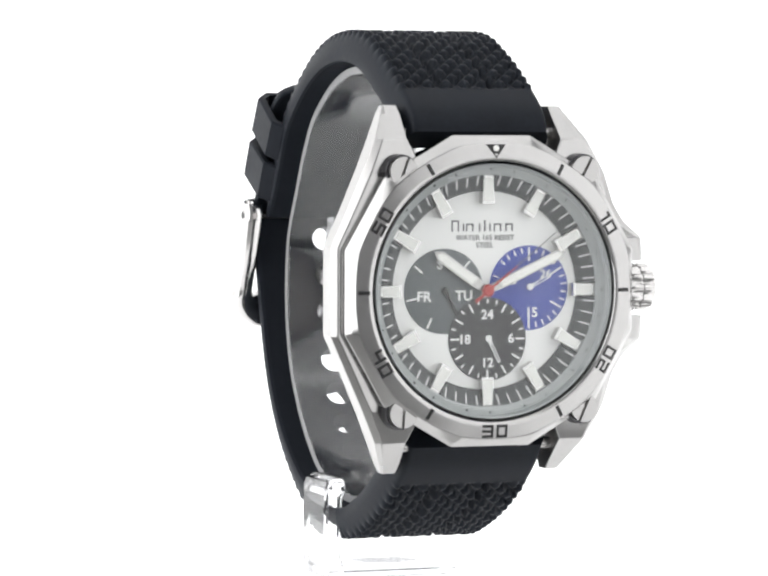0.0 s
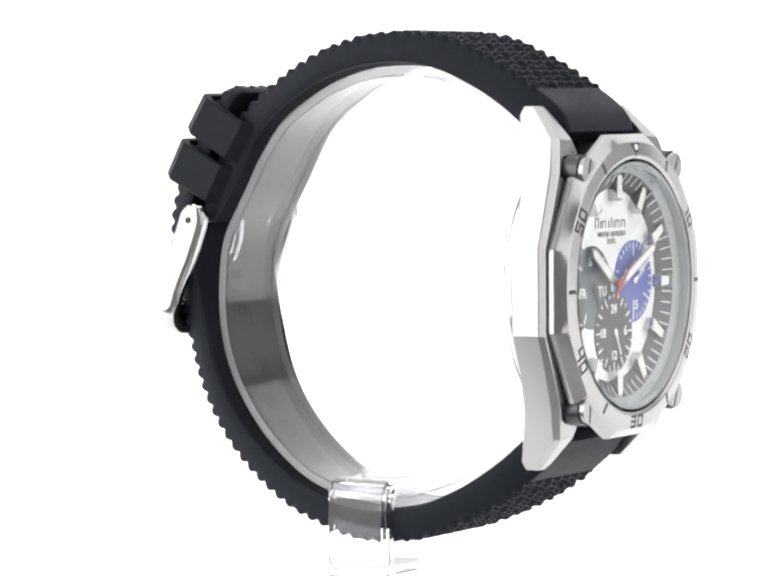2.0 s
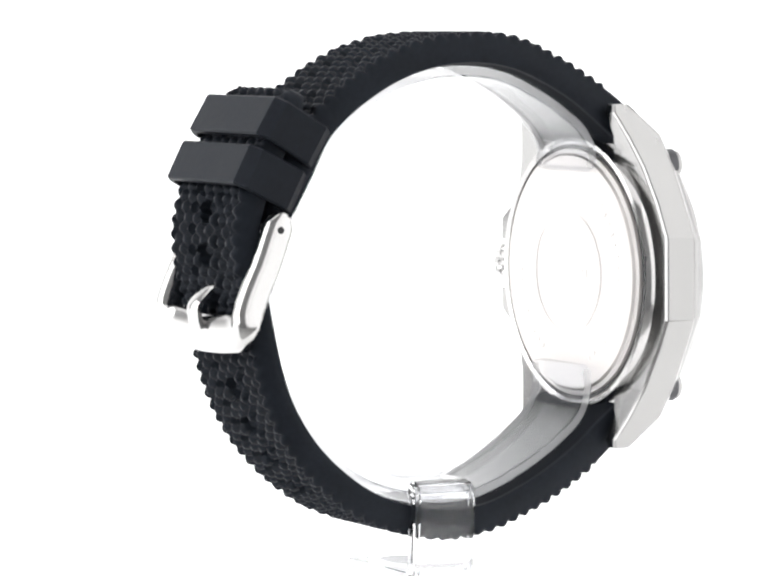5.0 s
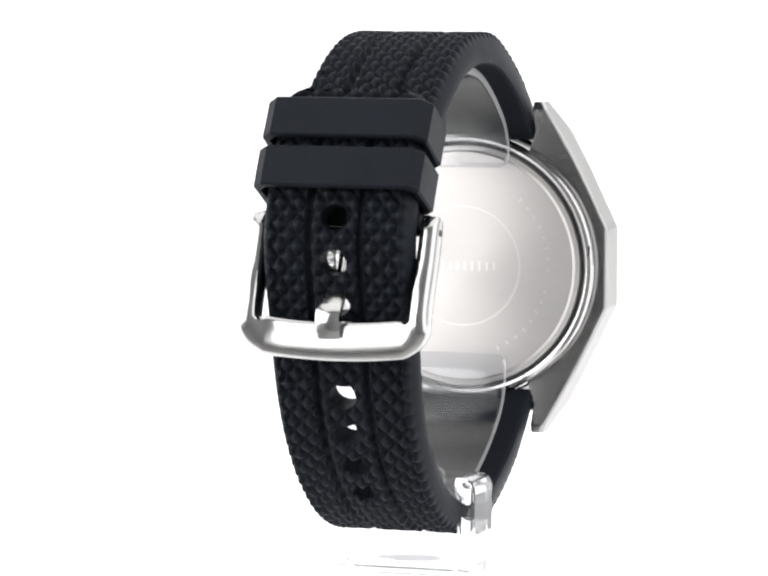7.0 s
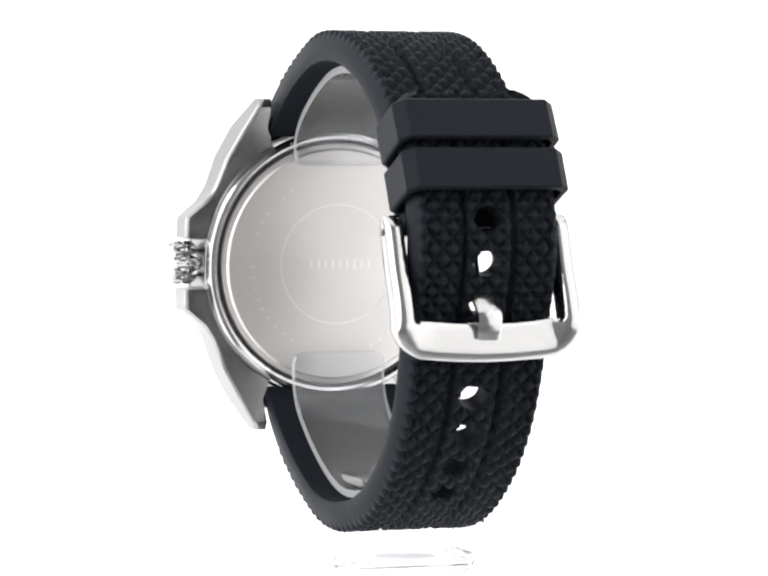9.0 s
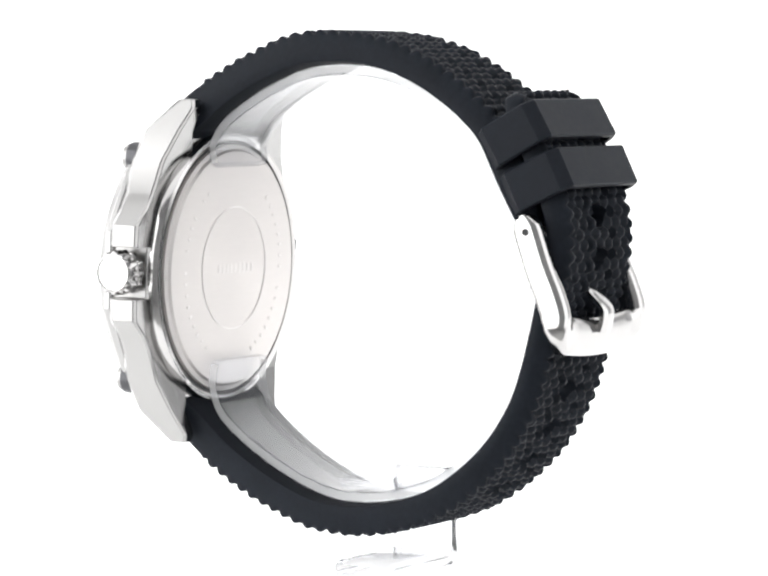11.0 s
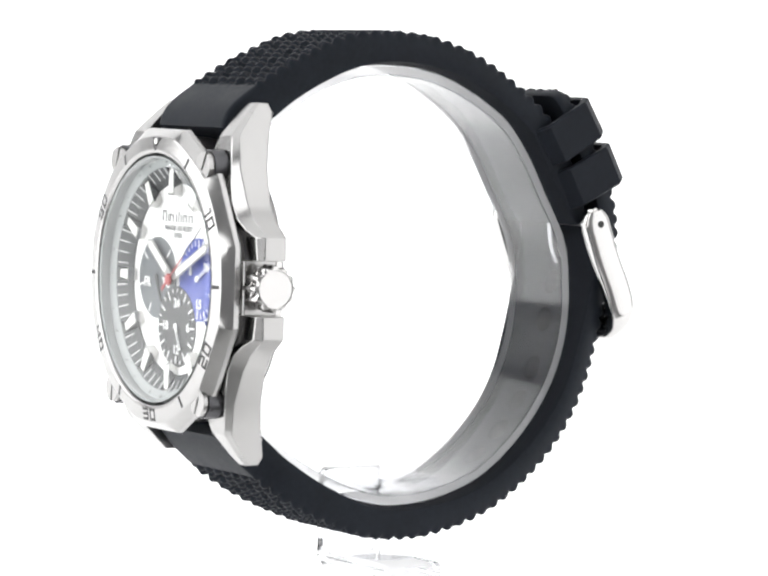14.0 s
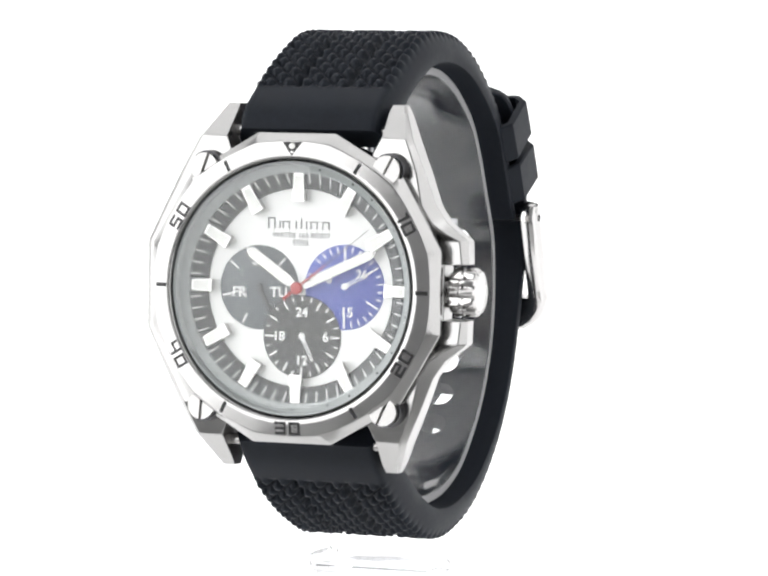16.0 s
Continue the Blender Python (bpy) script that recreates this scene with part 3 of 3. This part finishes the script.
# centre lines of the strap halves: y, z and thickness
UPPER = [(-31.8, 20.2, 4.2), (-30.1, 22.7, 5.2), (-24.5, 26.9, 4.7), (-19, 30.0, 4.5), (-13, 32.4, 4.5), (-6.5, 33.1, 4.1), (0.1, 32.5, 4.0),
         (6.2, 30.6, 3.9), (11.2, 27.9, 3.8), (15.3, 25.0, 3.8), (18.7, 21.7, 4.1), (21.8, 16.5, 4.6), (24.2, 11.6, 3.8), (25.4, 8.9, 2.4)]
LOWER = [(-31.2, -19.9, 3.8), (-28.2, -22.8, 4.8), (-23.9, -26.3, 4.7), (-18.7, -29.5, 4.5), (-14, -31.7, 4.3), (-9.4, -33.4, 4.2), (-5.6, -34.0, 4.1),
         (-1, -34.0, 4.1), (3.5, -33.3, 4.0), (8.2, -31.9, 3.9), (12.9, -29.5, 3.8), (18.1, -25.3, 3.7), (22.2, -20.4, 3.6), (25.3, -14.4, 3.5),
         (27.3, -7, 3.4), (28.5, -1, 3.3), (29.8, 5, 3.4), (29.5, 10.5, 3.4), (27.6, 15.5, 3.3), (25.0, 20.5, 3.1), (22.6, 24.9, 2.7), (21.2, 27.5, 2.1)]


def straps(watch):
    strap("upper_strap", watch, UPPER, ((0, 0.15, 0.45, 1), (10.7, 10.6, 10.3, 10.4)), 7.5, 62.0, "black rubber strap half on the twelve o'clock side")
    s, c = spline(LOWER, 0.3)
    first = s[np.argmin(np.linalg.norm(c[:, :2] - np.array([25.0, -13.4]), axis=1))]
    strap("lower_strap", watch, LOWER, ((0, 0.12, 0.3, 0.36, 0.6, 0.75, 1), (10.7, 10.6, 10.35, 10.2, 10.5, 10.9, 10.8)), 8.0, 999.0, "black rubber strap half with adjustment holes",
          [first + k * 5.75 + (1.7 if k > 0 else 0) for k in (-3, -2, -1, 0, 1, 2, 3, 4)], 4.5)


def keeper(watch, outer, direction):
    """A rectangular rubber loop round both strap halves."""
    d = Vector(direction).normalized()
    inward = Vector((-d.y, d.x))
    if inward.dot(Vector(outer)) > 0:
        inward = -inward
    bm = bmesh.new()
    depth, half, wall, ch = 10.0, 11.9, 0.95, 1.5

    def outline(o):
        a, b, k = half - o, depth - o, ch - o * 0.5
        return [(-a + k, o), (a - k, o), (a, o + k), (a, b - k), (a - k, b), (-a + k, b), (-a, b - k), (-a, o + k)]

    rings = []
    for o, along in ((wall, -3.0), (0.25, -3.0), (0, -2.75), (0, 2.75), (0.25, 3.0), (wall, 3.0), (wall, -3.0)):
        rings.append([(x, outer[0] + inward.x * q + d.x * along, outer[1] + inward.y * q + d.y * along) for x, q in outline(o)])
    loft(bm, rings, True, False)
    bmesh.ops.remove_doubles(bm, verts=bm.verts[:], dist=0.001)
    part("keeper", bm, RUBBER_SMOOTH, watch, "plain black rubber keeper loop", 25)


def buckle(watch):
    s, c = spline([(25.5, 11.0), (26.7, 7.6), (28.3, 3.4), (30.0, -0.2), (31.0, -3.4), (31.0, -8.2)], 0.1)
    d, n = normals(c)
    if n[0, 0] < 0:
        n = -n
    total = s[-1]

    def place(x, along, up):
        i = np.interp(along, s, np.arange(len(s)))
        k = int(np.clip(round(float(i)), 0, len(s) - 1))
        p = c[k] + n[k] * up + d[k] * (along - s[k])
        return (x, p[0], p[1])

    # centre line of the frame: down one arm, round the corner, across the bar, up the other
    half, r = 12.2, 2.4
    low = total - 2.9
    line = [(-half, a, (0, 0), 1.35, 2.1 * min(1, math.sqrt(0.12 + a / 2.2))) for a in np.linspace(0.05, low - r, 18)]
    for a in np.linspace(0.15, math.pi / 2 - 0.1, 7):
        f = a / (math.pi / 2)
        line.append((-half + r - r * math.cos(a), low - r + r * math.sin(a), (math.cos(a), math.sin(a)), 1.35 + 1.35 * f, 2.1 - 0.95 * f))
    bars = [(x, low + 0.75 * (1 - (x / 11) ** 2), (0, 1), 2.75, 1.15) for x in np.linspace(-9.6, 9.6, 11)]
    full = line + bars + [(-x, a, (-q[0], q[1]) if q != (0, 0) else q, w, t) for x, a, q, w, t in reversed(line)]
    rings = []
    pts = [(f[0], f[1]) for f in full]
    for i, (x, a, q, w, t) in enumerate(full):
        p0, p1 = pts[max(i - 1, 0)], pts[min(i + 1, len(pts) - 1)]
        dx, da = p1[0] - p0[0], p1[1] - p0[1]
        l = math.hypot(dx, da)
        nx, na = -da / l, dx / l
        sec = [(w * math.copysign(abs(math.cos(v)) ** 0.55, math.cos(v)), t * math.copysign(abs(math.sin(v)) ** 0.7, math.sin(v)))
               for v in np.linspace(0, 2 * math.pi, 21)[:-1] + 0.05]
        rings.append([place(x + nx * e, a + na * e, u) for e, u in sec])
    bm = bmesh.new()
    loft(bm, rings)
    bmesh.ops.bevel(bm, geom=[e for e in bm.edges if len(e.link_faces) == 2 and any(len(f.verts) > 4 for f in e.link_faces)], offset=0.4, segments=2, affect="EDGES")
    part("buckle_frame", bm, CHROME, watch, "polished steel pin buckle frame", 35)
    b = bmesh.new()
    loft(b, [[(x, 26.4 + 0.5 * math.sin(a), 8.7 + 0.5 * math.cos(a)) for a in np.linspace(0, 2 * math.pi, 17)[:-1]] for x in (-13.6, 13.6)])
    # the pin is black so that its ends read as shaded holes in the arms
    part("buckle_pin", b, INK, watch, "pin with black ends for the shaded holes in the arms")
    ps, pc = spline([(26.5, 8.4), (27.0, 5.0), (28.5, 2.0), (31.3, -0.4), (33.0, -2.2), (33.0, -4.0), (32.6, -5.4)], 0.3)
    pd, pn = normals(pc)
    if pn[0, 0] < 0:
        pn = -pn
    rings = []
    for i in range(len(ps)):
        w, t = 0.5 + 1.2 * min(1.0, max(0.0, (ps[i] - 7.5) / 2.0)), 0.5
        rings.append([(0.3 + e * w, pc[i, 0] + pn[i, 0] * u, pc[i, 1] + pn[i, 1] * u)
                      for e, u in ((-1, -t), (1, -t), (1, t * 0.4), (0.6, t), (-0.6, t), (-1, t * 0.4))])
    bm = bmesh.new()
    loft(bm, rings)
    part("prong", bm, CHROME, watch, "polished steel prong", 40)


def crystal(watch):
    bm = lathe([(0, -39.3), (6, -39.27), (11, -39.18), (16.1, -39.0), (16.75, -38.75), (17.08, -38.4)])
    part("crystal", bm, CRYSTAL, watch, "clear mineral glass crystal", 15).visible_shadow = False
    part("crystal_seat", lathe([(16.75, -38.2), (16.85, -38.6), (17.09, -38.75), (17.09, -37.4), (16.75, -37.4), (16.75, -38.2)]), REHAUT, watch, "thin grey seat under the crystal's rim")


def display_stand():
    stand = thing("display_stand", "clear acrylic display stand with a C-shaped cuff inside the watch strap", "stand")
    # bent bar: foot, upright beside the strap, arm into the loop
    y0, y1 = -5.9, 3.7
    upright = [(-10.6, -42.4), (-11.5, -42.0), (-11.9, -41.1), (-11.9, -29.6), (-11.5, -28.4), (-10.4, -27.9), (-9.0, -27.9), (-9.0, -29.9), (-9.4, -29.9),
               (-10.0, -30.6), (-10.0, -39.5), (-9.4, -40.2), (-9.0, -40.2), (-9.0, -42.4)]
    arm = [(-8.97, -27.9), (6.8, -27.9), (7.4, -28.4), (7.4, -29.4), (6.9, -29.9), (-8.97, -29.9)]
    foot = [(8.6, -42.4), (-8.97, -42.4), (-8.97, -40.2), (8.0, -40.2), (8.6, -40.7)]
    for name, outline, mat, label in (("upright", upright, ACRYLIC, "clear acrylic upright with rounded bends"), ("arm", arm, SHEET, "clear acrylic arm inside the strap loop"),
                                      ("foot", foot, ACRYLIC, "clear acrylic foot")):
        bm = bmesh.new()
        loft(bm, [[(x, y, z) for x, z in outline] for y in (y0, y1)])
        bmesh.ops.bevel(bm, geom=[e for e in bm.edges if abs(e.verts[0].co.y - e.verts[1].co.y) < 1e-6 and not all(abs(v.co.x + 9) < 0.05 for v in e.verts)],
                        offset=0.5, segments=3, affect="EDGES")
        part(name, bm, mat, stand, label, 40)
    # a low round boss on the arm, and the round hollow under it in the foot
    for name, z, lift, label in (("boss", -27.88, 1.5, "low clear domed boss on the arm"), ("foot_boss", -40.18, 0.7, "low clear domed boss on the foot")):
        bm = bmesh.new()
        n = 40
        prof = [(5.2, 0.0), (5.2, 0.35 * lift), (4.2, 0.72 * lift), (2.6, 0.93 * lift), (0.6, lift)]
        loft(bm, [[(-0.8 + q * math.cos(2 * math.pi * i / n), -1.1 + 0.9 * q * math.sin(2 * math.pi * i / n), z + u) for i in range(n)] for q, u in prof])
        part(name, bm, SHEET, stand, label, 40)
    path = [(-27.2, 15.6), (-27.0, 18.2), (-25.0, 21.4), (-21.3, 24.5), (-16.8, 27.2), (-12, 29.0), (-6.5, 29.7), (0, 28.9), (5.5, 26.9), (10, 24.3), (13.8, 21.3),
            (17.2, 17.2), (20.2, 11.8), (22.4, 5), (23.2, -1), (23.0, -7), (21.4, -12.7), (18.6, -17.7), (14.7, -22.3), (10, -26.1), (5.2, -29.3),
            (0, -30.75), (-5.5, -30.75), (-10.5, -29.2), (-16, -26.6), (-20.8, -23.1), (-24.5, -19.3), (-26.7, -16), (-27.2, -12.6)]
    # the cuff lies close against the strap's inner side
    inner = []
    for line in (UPPER, LOWER):
        q = spline(line, 0.3)[1]
        away = q[:, :2] - np.array([-1.0, 0.0])
        inner.append(q[:, :2] - away / np.linalg.norm(away, axis=1)[:, None] * q[:, 2:3] / 2)
    inner = np.vstack(inner)
    close = []
    for k, (y, z) in enumerate(path):
        out = Vector((y + 1.0, z)).normalized()
        gap = float(np.min(np.linalg.norm(inner - np.array([y, z]), axis=1))) - 0.75
        m = min(max(gap, -0.3), 1.8) * (0 if k in (0, len(path) - 1) else 0.5 if k in (1, len(path) - 2) else 1)
        close.append((y + out.x * m, z + out.y * m))
    s, c = spline(close, 0.6)
    d, n = normals(c)
    half = 7.2
    rings = []
    for i in range(len(s)):
        e = min(s[i], s[-1] - s[i])
        w = half - (0 if e > 1.5 else 1.2 * (1 - math.sqrt(max(0, 1 - (1 - e / 1.5) ** 2))))
        rings.append([(x, c[i, 0] + n[i, 0] * u, c[i, 1] + n[i, 1] * u) for x, u in
                      ((-w + 0.2, -1.0), (w - 0.2, -1.0), (w, -0.8), (w, 0.3), (w - 0.2, 0.5), (-w + 0.2, 0.5), (-w, 0.3), (-w, -0.8))])
    bm = bmesh.new()
    loft(bm, rings)
    cuff = part("cuff", bm, CUFF, stand, "thin clear plastic C-shaped cuff", 40)
    cuff.data.materials.append(FROST)
    for p in cuff.data.polygons:
        if abs(p.normal.x) > 0.8:
            p.material_index = 1
    return stand


studio()
watch = thing("wrist_watch", "steel wrist watch with black textured rubber strap on a clear stand", "watch")
case(watch)
bezel(watch)
screws(watch)
crown(watch)
dial(watch)
pointers(watch)
crystal(watch)
straps(watch)
keeper(watch, (27.0, 24.5), (-2.8, 4.6))
keeper(watch, (30.8, 17.9), (-2.7, 5.2))
buckle(watch)
stand = display_stand()

# ---- the turntable's turn, in degrees ----
TURN = [(0, 20.96), (0.5, 30.76), (1, 40.42), (1.5, 49.97), (2, 59.19), (2.5, 68.65), (3, 78.75), (3.5, 88.85), (4, 98.01),
        (6.5, 152.1), (7, 161.78), (7.5, 171.3), (8, 181.06), (10.5, 231.2), (11, 241.33), (11.5, 250.97), (12, 261.48),
        (12.5, 270.71), (13, 280.64), (13.5, 290.54), (14, 300.25), (14.5, 310.01), (15, 319.76), (15.5, 329.56), (16, 339.4)]


def motions():
    base = Matrix.Translation((0, 0, GROUND * MM))
    shift = Matrix.Translation(Vector((-1.05, 0, -1.9)) * MM)
    turn = pose(0, 0, 0, 0, 0, 1.15)
    table = [(t, base @ pose(0, 0, 0, 0, 0, a) @ turn @ shift @ turn.inverted()) for t, a in TURN]
    walk(watch, [(t, m @ pose(0, 0, 0, -1.2, 0, 0)) for t, m in table])
    walk(stand, table)


motions()
